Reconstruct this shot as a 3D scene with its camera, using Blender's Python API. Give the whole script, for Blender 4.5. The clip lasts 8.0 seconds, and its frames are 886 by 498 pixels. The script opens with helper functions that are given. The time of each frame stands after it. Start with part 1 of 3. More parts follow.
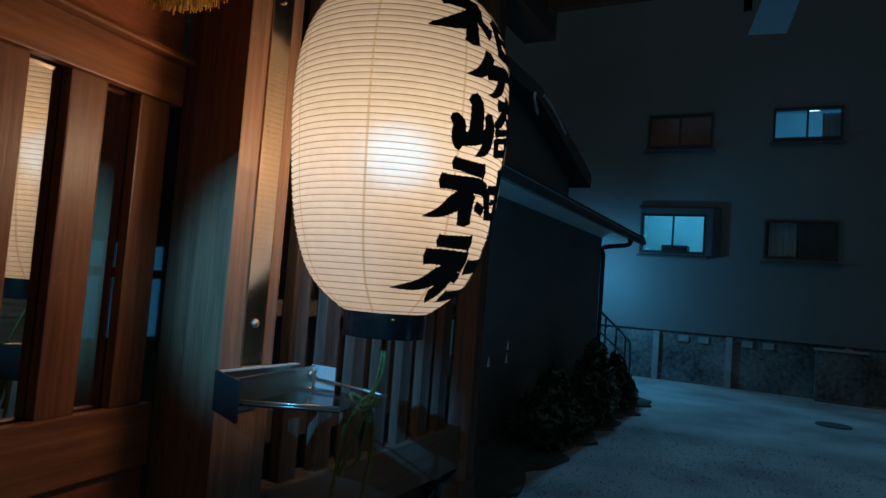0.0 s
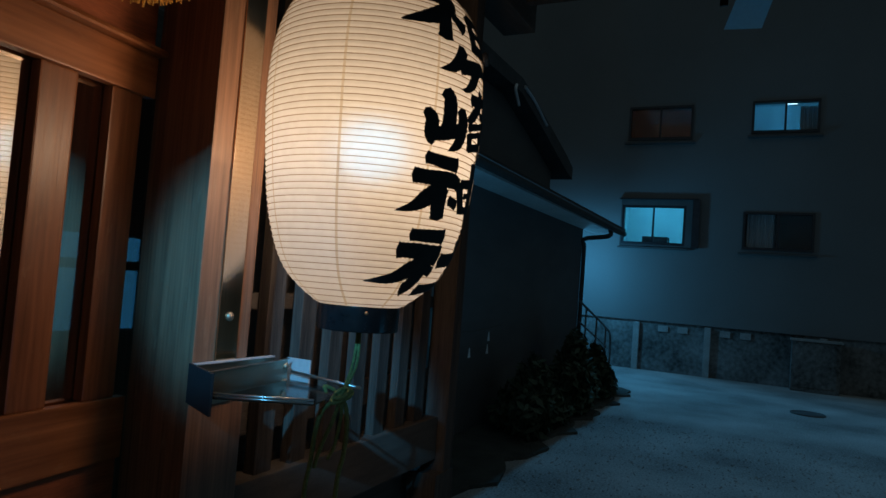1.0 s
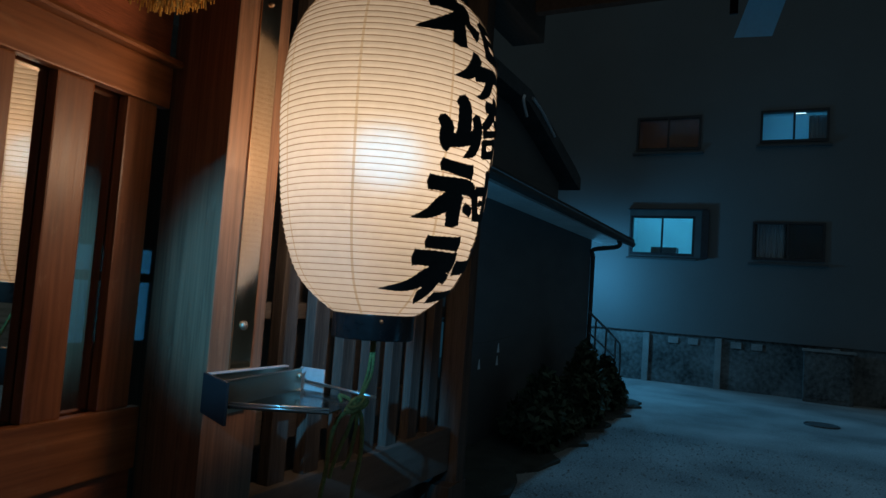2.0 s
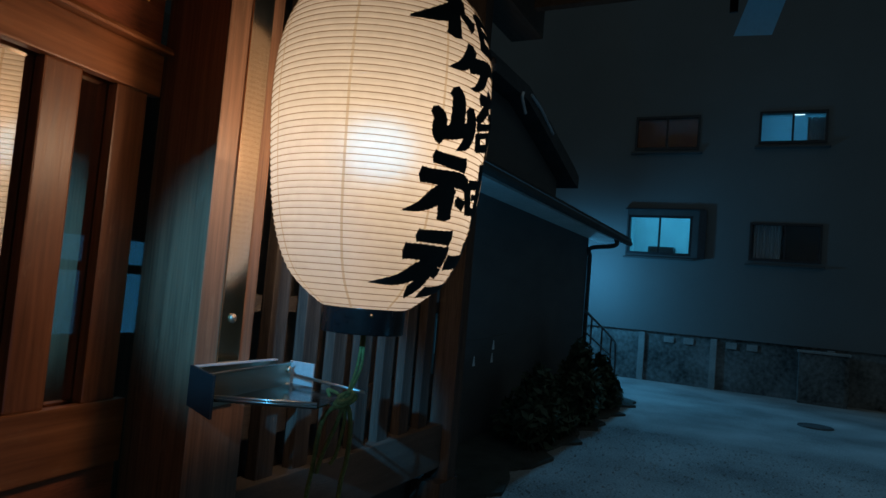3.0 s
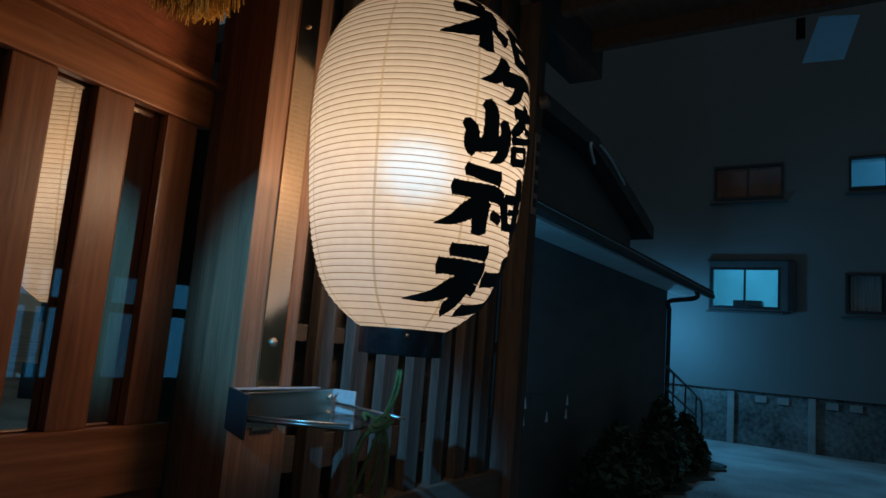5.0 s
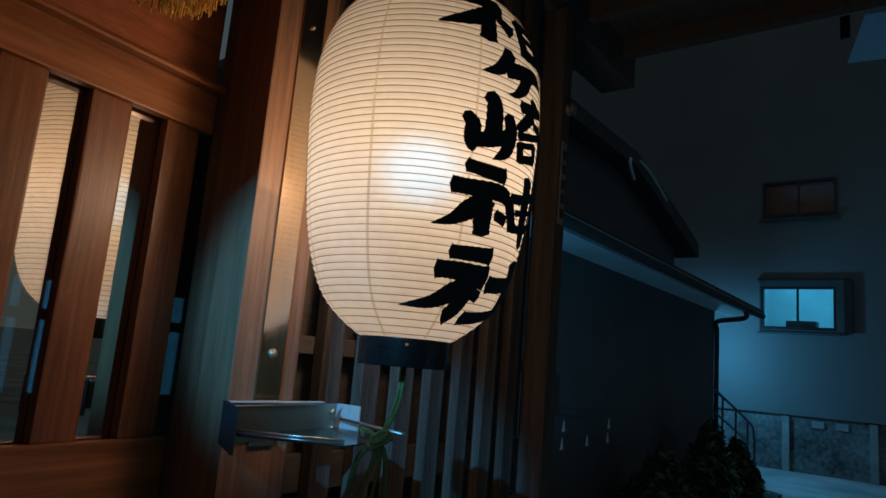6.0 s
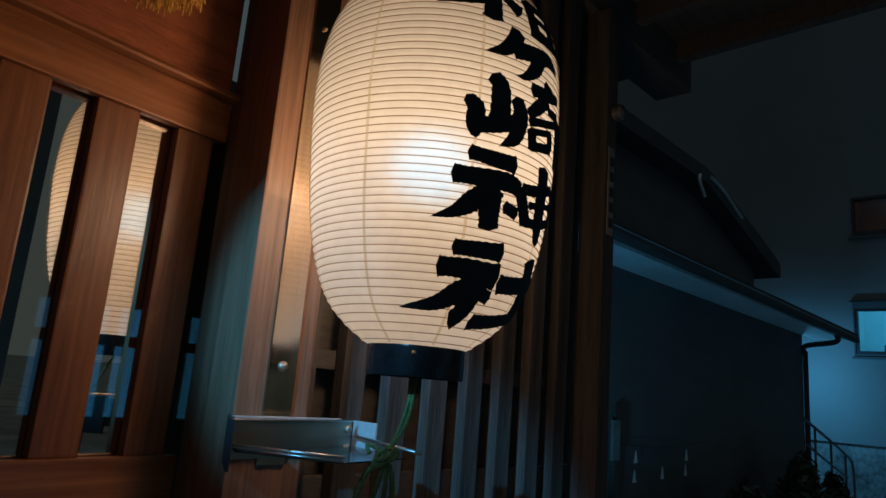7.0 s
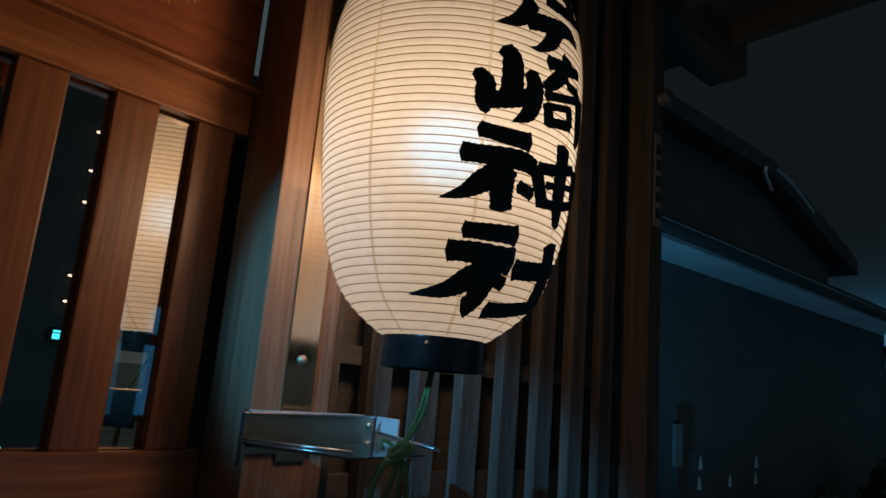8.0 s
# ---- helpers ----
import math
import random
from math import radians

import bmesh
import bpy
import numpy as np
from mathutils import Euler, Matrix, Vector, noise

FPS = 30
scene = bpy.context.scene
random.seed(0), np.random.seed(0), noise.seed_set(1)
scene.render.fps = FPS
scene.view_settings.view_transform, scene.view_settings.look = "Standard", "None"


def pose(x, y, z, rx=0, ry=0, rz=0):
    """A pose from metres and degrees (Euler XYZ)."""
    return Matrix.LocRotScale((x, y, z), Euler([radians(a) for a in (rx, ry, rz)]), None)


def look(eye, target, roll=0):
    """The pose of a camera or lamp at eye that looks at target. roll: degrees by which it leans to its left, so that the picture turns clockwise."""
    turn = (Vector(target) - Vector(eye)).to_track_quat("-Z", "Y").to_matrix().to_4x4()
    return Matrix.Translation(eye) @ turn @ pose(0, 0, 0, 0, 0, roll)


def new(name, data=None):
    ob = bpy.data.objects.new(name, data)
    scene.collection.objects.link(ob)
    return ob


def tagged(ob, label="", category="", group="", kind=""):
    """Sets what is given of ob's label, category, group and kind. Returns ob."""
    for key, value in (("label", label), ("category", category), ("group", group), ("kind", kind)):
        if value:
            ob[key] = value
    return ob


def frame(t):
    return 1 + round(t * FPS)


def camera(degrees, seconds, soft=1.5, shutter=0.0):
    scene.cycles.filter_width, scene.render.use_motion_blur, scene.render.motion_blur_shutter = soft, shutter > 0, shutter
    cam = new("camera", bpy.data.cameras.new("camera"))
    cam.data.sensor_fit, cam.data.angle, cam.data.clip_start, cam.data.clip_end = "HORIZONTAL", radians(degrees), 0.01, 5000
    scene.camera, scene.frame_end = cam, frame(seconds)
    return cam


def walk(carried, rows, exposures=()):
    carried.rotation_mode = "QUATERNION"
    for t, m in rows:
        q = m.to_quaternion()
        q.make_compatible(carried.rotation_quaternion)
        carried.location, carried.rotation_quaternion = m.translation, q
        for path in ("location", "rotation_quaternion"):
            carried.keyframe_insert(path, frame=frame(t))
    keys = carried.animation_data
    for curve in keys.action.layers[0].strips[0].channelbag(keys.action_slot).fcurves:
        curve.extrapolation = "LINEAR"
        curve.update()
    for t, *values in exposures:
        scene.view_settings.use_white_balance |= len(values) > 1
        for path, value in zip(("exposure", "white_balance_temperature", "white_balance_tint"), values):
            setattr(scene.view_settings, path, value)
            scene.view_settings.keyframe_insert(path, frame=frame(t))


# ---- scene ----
cam = camera(67.5, 8.0)
PATH = [
    (0, (0.036, 0.011, 1.744), (0.014, 2.007, 1.859), 4.4),
    (0.5, (0.049, 0.003, 1.75), (0.075, 2.001, 1.848), 4.5),
    (1, (0.058, -0.001, 1.752), (0.089, 1.997, 1.843), 4.4),
    (1.2, (0.064, -0.014, 1.734), (0.063, 1.983, 1.838), 4.0),
    (2.3, (0.036, 0.023, 1.741), (0.054, 2.019, 1.868), 4.3),
    (2.5, (0.041, 0.03, 1.739), (0.109, 2.025, 1.862), 4.4),
    (3, (0.055, 0.029, 1.736), (0.069, 2.026, 1.853), 4.9),
    (3.5, (0.072, 0.023, 1.716), (-0.082, 2.011, 1.874), 4.6),
    (4, (0.098, 0.039, 1.695), (-0.056, 2.023, 1.895), 4.5),
    (4.5, (0.127, 0.068, 1.675), (0.021, 2.05, 1.918), 4.7),
    (5, (0.151, 0.085, 1.649), (-0.078, 2.052, 1.928), 4.7),
    (5.2, (0.166, 0.098, 1.64), (-0.119, 2.056, 1.927), 4.7),
    (6.3, (0.262, 0.241, 1.621), (-0.18, 2.161, 1.968), 5.0),
    (6.5, (0.289, 0.27, 1.609), (-0.234, 2.168, 1.963), 4.9),
    (7, (0.33, 0.347, 1.598), (-0.246, 2.218, 2.005), 4.7),
    (7.5, (0.357, 0.402, 1.593), (-0.185, 2.281, 2.014), 5.0),
    (8, (0.394, 0.444, 1.583), (-0.356, 2.253, 1.989), 4.8),
]
walk(cam, [(t, look(eye, target, roll)) for t, eye, target, roll in PATH])

# ---- world, lamps, exposure ----
SITE = pose(0, 0, 0, 0, 0, 63)          # site axes: x along the shrine wall, y into it, z up
BASES = {}


def site(s, d, z):
    return SITE @ Vector((s, d, z))


world = bpy.data.worlds.new("night_sky")
world.use_nodes = True
bg = world.node_tree.nodes["Background"]
bg.inputs[0].default_value, bg.inputs[1].default_value = (0.66, 0.92, 1.0, 1), 0.066
scene.world = world


def lamp(name, place, power, color, radius, kind="POINT"):
    data = bpy.data.lights.new(name, kind)
    data.energy, data.color, data.shadow_soft_size = power, color, radius
    ob = new(name, data)
    ob.location = place
    return ob


NIGHT_BLUE = (0.08, 0.48, 0.93)
AXIS = (-0.113, 1.657)                   # the big lantern's axis
lamp("lantern_bulb_light", (AXIS[0], AXIS[1], 2.06), 6.7, (1.0, 0.63, 0.375), 0.08)
lamp("street_light", site(14.8, 4.1, 2.4), 140, NIGHT_BLUE, 0.2)
# Unseen fill added low in the yard to brighten fence and tray.
lamp("yard_fill", site(2.4, -2.7, 0.8), 7, NIGHT_BLUE, 0.10)


def spot(name, eye, target, power, cone, blend, radius):
    ob = lamp(name, (0, 0, 0), power, NIGHT_BLUE, radius, "SPOT")
    ob.matrix_world = look(eye, target)
    ob.data.spot_size, ob.data.spot_blend = radians(cone), blend


spot("wall_flood", site(16.0, 3.6, 12.5), site(7.6, 1.0, 0.0), 1180, 72, 0.7, 0.15)      # unseen; place assumed high on the apartment house, aimed away from its facade
spot("pillar_patch_spot", site(-4.3, -1.2, 4.3), site(3.3, 1.88, 0.78), 2200, 6.2, 0.75, 0.05)      # added unseen spot, narrowed to put the blue patch on the pillar
spot("soffit_fill", site(3.4, 1.95, 0.6), site(6.3, 2.72, 2.87), 64, 74, 0.6, 0.08)           # unseen fill added behind the slat fence, up at the low house's soffit

# ---- materials ----


def material(name, base, rough=0.6, metal=0.0, vary=0.25, scale=6.0, fine=60.0, bump=0.15, stretch=(1, 1, 1), tint=None, ior=1.45, random_piece=0.0, worn=None):
    m = bpy.data.materials.new(name)
    m.use_nodes = True
    t = m.node_tree
    b = t.nodes["Principled BSDF"]
    co = t.nodes.new("ShaderNodeTexCoord")
    mp = t.nodes.new("ShaderNodeMapping")
    mp.inputs["Scale"].default_value = stretch
    t.links.new(co.outputs["Object"], mp.inputs["Vector"])
    big, small = t.nodes.new("ShaderNodeTexNoise"), t.nodes.new("ShaderNodeTexNoise")
    big.inputs["Scale"].default_value, small.inputs["Scale"].default_value = scale, fine
    big.inputs["Detail"].default_value, small.inputs["Detail"].default_value = 4, 5
    for n in (big, small):
        t.links.new(mp.outputs["Vector"], n.inputs["Vector"])
    mix = t.nodes.new("ShaderNodeMix")
    mix.data_type = "FLOAT"
    mix.inputs["Factor"].default_value = 0.45
    t.links.new(big.outputs["Fac"], mix.inputs["A"])
    t.links.new(small.outputs["Fac"], mix.inputs["B"])
    ramp = t.nodes.new("ShaderNodeValToRGB")
    lo = [c * (1 - vary) for c in base]
    hi = [min(1, c * (1 + vary)) for c in (tint or base)]
    ramp.color_ramp.elements[0].position, ramp.color_ramp.elements[1].position = 0.35, 0.65
    ramp.color_ramp.elements[0].color, ramp.color_ramp.elements[1].color = (*lo, 1), (*hi, 1)
    t.links.new(mix.outputs["Result"], ramp.inputs["Fac"])
    color = ramp.outputs["Color"]
    if worn:
        wm, wn, wr, wx = t.nodes.new("ShaderNodeMapping"), t.nodes.new("ShaderNodeTexNoise"), t.nodes.new("ShaderNodeMapRange"), t.nodes.new("ShaderNodeMix")
        wm.inputs["Scale"].default_value = [1 + 0.35 * (v - 1) if v > 1 else 1.6 * v + 0.6 for v in stretch]
        wn.inputs["Scale"].default_value, wn.inputs["Detail"].default_value, wn.inputs["Roughness"].default_value = 7, 8, 0.75
        wr.inputs["From Min"].default_value, wr.inputs["From Max"].default_value, wr.inputs["To Max"].default_value = 0.56, 0.74, 0.55
        wx.data_type = "RGBA"
        wx.inputs["B"].default_value = (*worn, 1)
        t.links.new(co.outputs["Object"], wm.inputs["Vector"])
        t.links.new(wm.outputs["Vector"], wn.inputs["Vector"])
        t.links.new(wn.outputs["Fac"], wr.inputs["Value"])
        t.links.new(wr.outputs["Result"], wx.inputs["Factor"])
        t.links.new(color, wx.inputs["A"])
        color = wx.outputs["Result"]
    if random_piece:
        info, hsv = t.nodes.new("ShaderNodeObjectInfo"), t.nodes.new("ShaderNodeHueSaturation")
        rng = t.nodes.new("ShaderNodeMapRange")
        rng.inputs["To Min"].default_value, rng.inputs["To Max"].default_value = 1 - random_piece, 1 + random_piece
        t.links.new(info.outputs["Random"], rng.inputs["Value"])
        t.links.new(rng.outputs["Result"], hsv.inputs["Value"])
        t.links.new(color, hsv.inputs["Color"])
        color = hsv.outputs["Color"]
    t.links.new(color, b.inputs["Base Color"])
    b.inputs["Metallic"].default_value = metal
    b.inputs["IOR"].default_value = ior
    rr = t.nodes.new("ShaderNodeMapRange")
    rr.inputs["To Min"].default_value, rr.inputs["To Max"].default_value = max(0.02, rough - 0.12), min(1, rough + 0.12)
    t.links.new(mix.outputs["Result"], rr.inputs["Value"])
    t.links.new(rr.outputs["Result"], b.inputs["Roughness"])
    if bump:
        bp = t.nodes.new("ShaderNodeBump")
        bp.inputs["Strength"].default_value, bp.inputs["Distance"].default_value = bump, 0.01
        t.links.new(small.outputs["Fac"], bp.inputs["Height"])
        t.links.new(bp.outputs["Normal"], b.inputs["Normal"])
    return m


WOOD = material("oiled_cedar_upright", (0.185, 0.060, 0.019), 0.38, 0, 0.34, 1.1, 7, 0.08, (9, 9, 0.5), (0.27, 0.100, 0.040), random_piece=0.12, worn=(0.36, 0.19, 0.10))
WOOD_H = material("oiled_cedar_level", (0.24, 0.079, 0.024), 0.38, 0, 0.30, 1.1, 7, 0.08, (0.5, 9, 9), (0.34, 0.125, 0.046), worn=(0.40, 0.20, 0.10))
PILLAR_WOOD = material("aged_pillar_wood", (0.155, 0.088, 0.056), 0.42, 0, 0.25, 1.5, 10, 0.12, (14, 14, 0.4), (0.24, 0.125, 0.075), worn=(0.30, 0.21, 0.14))
RED_PANEL = material("red_brown_board", (0.36, 0.105, 0.042), 0.55, 0, 0.3, 4, 30, 0.15, (1, 8, 8))
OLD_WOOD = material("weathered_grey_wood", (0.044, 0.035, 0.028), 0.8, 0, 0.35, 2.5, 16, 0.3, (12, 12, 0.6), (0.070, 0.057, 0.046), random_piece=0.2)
DARK_WOOD = material("dark_stained_wood", (0.085, 0.072, 0.060), 0.8, 0, 0.3, 4, 40, 0.3, (1, 10, 10))
STEEL = material("brushed_stainless", (0.46, 0.36, 0.27), 0.52, 1.0, 0.08, 3, 150, 0.03, (30, 30, 0.6))
PLATE = material("polished_plate", (0.60, 0.43, 0.29), 0.16, 1.0, 0.10, 3, 60, 0.02, (30, 30, 0.5))
BRIGHT = material("polished_steel", (0.82, 0.81, 0.78), 0.30, 1.0, 0.06, 8, 90, 0.02)
PALE_STEEL = material("pale_galvanised_steel", (0.50, 0.51, 0.52), 0.4, 0.25, 0.12, 12, 90, 0.04)
STEEL_H = material("brushed_stainless_level", (0.38, 0.37, 0.30), 0.36, 1.0, 0.04, 1.5, 12, 0.0, (0.6, 6, 6))
MIRROR_STEEL = material("mirror_steel", (0.16, 0.16, 0.155), 0.14, 1.0, 0.1, 6, 60, 0.01)
DARK_STEEL = material("dark_steel", (0.07, 0.07, 0.075), 0.22, 0.9, 0.3, 10, 80, 0.05)
PAINTED = material("dark_grey_paint", (0.016, 0.017, 0.020), 0.85, 0, 0.2, 12, 80, 0.05)
LACQUER = material("black_lacquer", (0.014, 0.014, 0.015), 0.24, 0, 0.3, 8, 60, 0.03)
INK = material("black_ink", (0.030, 0.029, 0.028), 0.75, 0, 0.3, 30, 200, 0.05)
BRASS = material("old_brass", (0.55, 0.30, 0.16), 0.4, 1.0, 0.2, 30, 90, 0.05)
ROPE = material("green_cord", (0.24, 0.26, 0.09), 0.85, 0, 0.4, 120, 400, 0.5)
STRAW = material("rice_straw", (0.78, 0.44, 0.09), 0.8, 0, 0.35, 40, 200, 0.3, random_piece=0.25)
GROUND = material("pale_gravel", (0.27, 0.27, 0.26), 0.9, 0, 0.4, 0.8, 45, 0.9, tint=(0.40, 0.40, 0.39))
SHADE_SOIL = material("shade_dark_soil", (0.080, 0.080, 0.068), 0.95, 0, 0.4, 4, 60, 0.9)
STUCCO = material("pale_stucco", (0.17, 0.17, 0.167), 0.9, 0, 0.12, 0.5, 40, 0.3)
CONCRETE = material("stained_concrete", (0.085, 0.085, 0.08), 0.9, 0, 0.5, 1.2, 12, 0.5, tint=(0.17, 0.17, 0.165))
POST_CONCRETE = material("grey_concrete_post", (0.30, 0.30, 0.29), 0.9, 0, 0.25, 3, 40, 0.4)
DARK_WALL = material("dark_board_wall", (0.125, 0.12, 0.118), 0.9, 0, 0.16, 1.2, 24, 0.15, (1, 1, 3))
ROOF = material("dark_roof_tile", (0.07, 0.07, 0.072), 0.92, 0, 0.3, 3, 30, 0.3)
SURROUND = material("grey_window_trim", (0.08, 0.08, 0.08), 0.8, 0, 0.15, 4, 40, 0.1)
SOFFIT = material("pale_soffit_board", (0.72, 0.72, 0.70), 0.7, 0, 0.15, 2, 20, 0.1)
GLINT_METAL = material("bright_glint_metal", (0.75, 0.76, 0.78), 0.38, 0.6, 0.1, 8, 60, 0.02)
ALU = material("dark_aluminium", (0.06, 0.06, 0.065), 0.4, 0.8, 0.2, 10, 60, 0.02)
WHITE_METAL = material("white_painted_metal", (0.8, 0.8, 0.8), 0.5, 0, 0.1, 5, 40, 0.05)
PIPE = material("dark_gutter_plastic", (0.06, 0.056, 0.052), 0.85, 0, 0.2, 5, 40, 0.05)
RAIL = material("painted_iron", (0.12, 0.12, 0.12), 0.5, 0.3, 0.3, 20, 90, 0.1)
LEAF = material("dark_leaf", (0.065, 0.095, 0.055), 0.55, 0, 0.4, 20, 90, 0.1)
BARK = material("bark", (0.06, 0.045, 0.035), 0.9, 0, 0.4, 10, 60, 0.6)
PLASTER = material("room_plaster", (0.7, 0.7, 0.7), 0.9, 0, 0.08, 2, 20, 0.05)
CURTAIN = material("pale_curtain", (0.6, 0.6, 0.6), 0.9, 0, 0.12, 3, 40, 0.1)
FURNITURE = material("grey_cabinet", (0.12, 0.12, 0.12), 0.6, 0, 0.2, 3, 40, 0.05)
PAPER_STRIP = material("aged_paper", (0.20, 0.19, 0.17), 0.9, 0, 0.2, 12, 80, 0.1)


def glass_material(name, base, ior, rough=0.02, transmission=0.0):
    m = bpy.data.materials.new(name)
    m.use_nodes = True
    b = m.node_tree.nodes["Principled BSDF"]
    b.inputs["Base Color"].default_value = (*base, 1)
    b.inputs["Roughness"].default_value, b.inputs["IOR"].default_value = rough, ior
    b.inputs["Transmission Weight"].default_value = transmission
    return m


def filmed_glass(name, film, share):
    """Dark film on glass: mirrors a share of the light, lets a dim view through."""
    m = bpy.data.materials.new(name)
    m.use_nodes = True
    t = m.node_tree
    t.nodes.remove(t.nodes["Principled BSDF"])
    gl, tr, mx = t.nodes.new("ShaderNodeBsdfGlossy"), t.nodes.new("ShaderNodeBsdfTransparent"), t.nodes.new("ShaderNodeMixShader")
    gl.inputs["Roughness"].default_value = 0.004
    gl.inputs["Color"].default_value = (0.98, 0.84, 0.69, 1)
    tr.inputs["Color"].default_value = (*film, 1)
    mx.inputs[0].default_value = share
    t.links.new(tr.outputs[0], mx.inputs[1])
    t.links.new(gl.outputs[0], mx.inputs[2])
    t.links.new(mx.outputs[0], t.nodes["Material Output"].inputs["Surface"])
    return m


FILM_GLASS = filmed_glass("dark_filmed_glass", (0.92, 0.96, 1.0), 0.68)
PANE = glass_material("window_glass", (0.95, 0.97, 0.97), 1.1, 0.0, 1.0)


def paper_material(name, warm, spot):
    """Washi: scatters the bulb's light, and lets some of it through ahead."""
    m = bpy.data.materials.new(name)
    m.use_nodes = True
    t = m.node_tree
    t.nodes.remove(t.nodes["Principled BSDF"])
    out = t.nodes["Material Output"]
    co, nz = t.nodes.new("ShaderNodeTexCoord"), t.nodes.new("ShaderNodeTexNoise")
    nz.inputs["Scale"].default_value, nz.inputs["Detail"].default_value = 45, 6
    t.links.new(co.outputs["Object"], nz.inputs["Vector"])
    ramp = t.nodes.new("ShaderNodeValToRGB")
    ramp.color_ramp.elements[0].position, ramp.color_ramp.elements[1].position = 0.3, 0.7
    ramp.color_ramp.elements[0].color = (*[c * 0.90 for c in warm], 1)
    ramp.color_ramp.elements[1].color = (*warm, 1)
    t.links.new(nz.outputs["Fac"], ramp.inputs["Fac"])
    tr, df, rf = t.nodes.new("ShaderNodeBsdfTranslucent"), t.nodes.new("ShaderNodeBsdfDiffuse"), t.nodes.new("ShaderNodeBsdfRefraction")
    t.links.new(ramp.outputs["Color"], tr.inputs["Color"])
    df.inputs["Color"].default_value = (0.55, 0.5, 0.42, 1)
    rf.inputs["Color"].default_value, rf.inputs["Roughness"].default_value, rf.inputs["IOR"].default_value = (*spot, 1), 0.80, 1.2
    a, b = t.nodes.new("ShaderNodeMixShader"), t.nodes.new("ShaderNodeMixShader")
    a.inputs[0].default_value, b.inputs[0].default_value = 0.25, 0.032
    t.links.new(tr.outputs[0], a.inputs[1])
    t.links.new(df.outputs[0], a.inputs[2])
    t.links.new(a.outputs[0], b.inputs[1])
    t.links.new(rf.outputs[0], b.inputs[2])
    t.links.new(b.outputs[0], out.inputs["Surface"])
    return m


PAPER = paper_material("lantern_paper", (0.545, 0.61, 0.645), (0.0, 0.60, 1.8))
SEAM = paper_material("lantern_paper_seam", (0.38, 0.38, 0.34), (0.1, 0.2, 0.3))
SHEET = paper_material("translucent_plastic", (0.45, 0.78, 0.86), (0.3, 0.3, 0.3))
RIB = paper_material("bamboo_rib", (0.17, 0.13, 0.09), (0.05, 0.05, 0.05))


def glow(name, color, strength):
    m = bpy.data.materials.new(name)
    m.use_nodes = True
    b = m.node_tree.nodes["Principled BSDF"]
    b.inputs["Base Color"].default_value = (0.2, 0.2, 0.2, 1)
    b.inputs["Emission Color"].default_value, b.inputs["Emission Strength"].default_value = (*color, 1), strength
    return m


TUBE_GLOW = glow("fluorescent_tube", (0.55, 0.85, 1.0), 3.0)

# ---- mesh helpers ----


def thing(name, base, label, category, group="", kind="", turn=SITE):
    """An empty at the thing's base, in site axes, for its parts."""
    ob = new(name)
    ob.empty_display_size = 0.1
    ob.matrix_world = turn @ Matrix.Translation(base)
    BASES[ob.name] = Vector(base)
    return tagged(ob, label, category, group, kind)


def part(name, bm, mat, parent, label="", smooth=False):
    base = BASES[parent.name]
    bmesh.ops.translate(bm, verts=bm.verts, vec=-base)
    me = bpy.data.meshes.new(name)
    bm.to_mesh(me)
    bm.free()
    me.materials.append(mat)
    if smooth:
        me.shade_smooth()
    ob = new(name, me)
    ob.parent = parent
    BASES[ob.name] = base
    return tagged(ob, label)


def solid(name, bm, mat, label, category, kind="", smooth=False, base=(0, 0, 0), turn=SITE, group=""):
    """A thing that is one mesh."""
    bmesh.ops.translate(bm, verts=bm.verts, vec=-Vector(base))
    me = bpy.data.meshes.new(name)
    bm.to_mesh(me)
    bm.free()
    me.materials.append(mat)
    if smooth:
        me.shade_smooth()
    ob = new(name, me)
    ob.matrix_world = turn @ Matrix.Translation(base)
    BASES[ob.name] = Vector(base)
    return tagged(ob, label, category, group, kind)


def box(x0, x1, y0, y1, z0, z1, bevel=0.0, bm=None):
    own = bmesh.new()
    bmesh.ops.create_cube(own, size=1)
    for v in own.verts:
        v.co = Vector(((x0 + x1) / 2 + v.co.x * (x1 - x0), (y0 + y1) / 2 + v.co.y * (y1 - y0), (z0 + z1) / 2 + v.co.z * (z1 - z0)))
    if bevel:
        bmesh.ops.bevel(own, geom=own.edges[:], offset=bevel, segments=2, affect="EDGES", profile=0.7)
    if bm is None:
        return own
    add(bm, own)
    return bm


def add(bm, other):
    me = bpy.data.meshes.new("joined")
    other.to_mesh(me)
    other.free()
    bm.from_mesh(me)
    bpy.data.meshes.remove(me)


def prism(outline, z0, z1, bm=None):
    """An upright slab over an outline of (x, y)."""
    bm = bm or bmesh.new()
    low = [bm.verts.new((x, y, z0)) for x, y in outline]
    high = [bm.verts.new((x, y, z1)) for x, y in outline]
    n = len(outline)
    bm.faces.new(low[::-1]), bm.faces.new(high)
    for i in range(n):
        bm.faces.new((low[i], low[(i + 1) % n], high[(i + 1) % n], high[i]))
    bmesh.ops.recalc_face_normals(bm, faces=bm.faces)
    return bm


def extrude_x(section, x0, x1):
    """A bar along x with a section of (y, z)."""
    bm = bmesh.new()
    a = [bm.verts.new((x0, y, z)) for y, z in section]
    b = [bm.verts.new((x1, y, z)) for y, z in section]
    n = len(section)
    bm.faces.new(a), bm.faces.new(b[::-1])
    for i in range(n):
        bm.faces.new((a[i], b[i], b[(i + 1) % n], a[(i + 1) % n]))
    bmesh.ops.recalc_face_normals(bm, faces=bm.faces)
    return bm


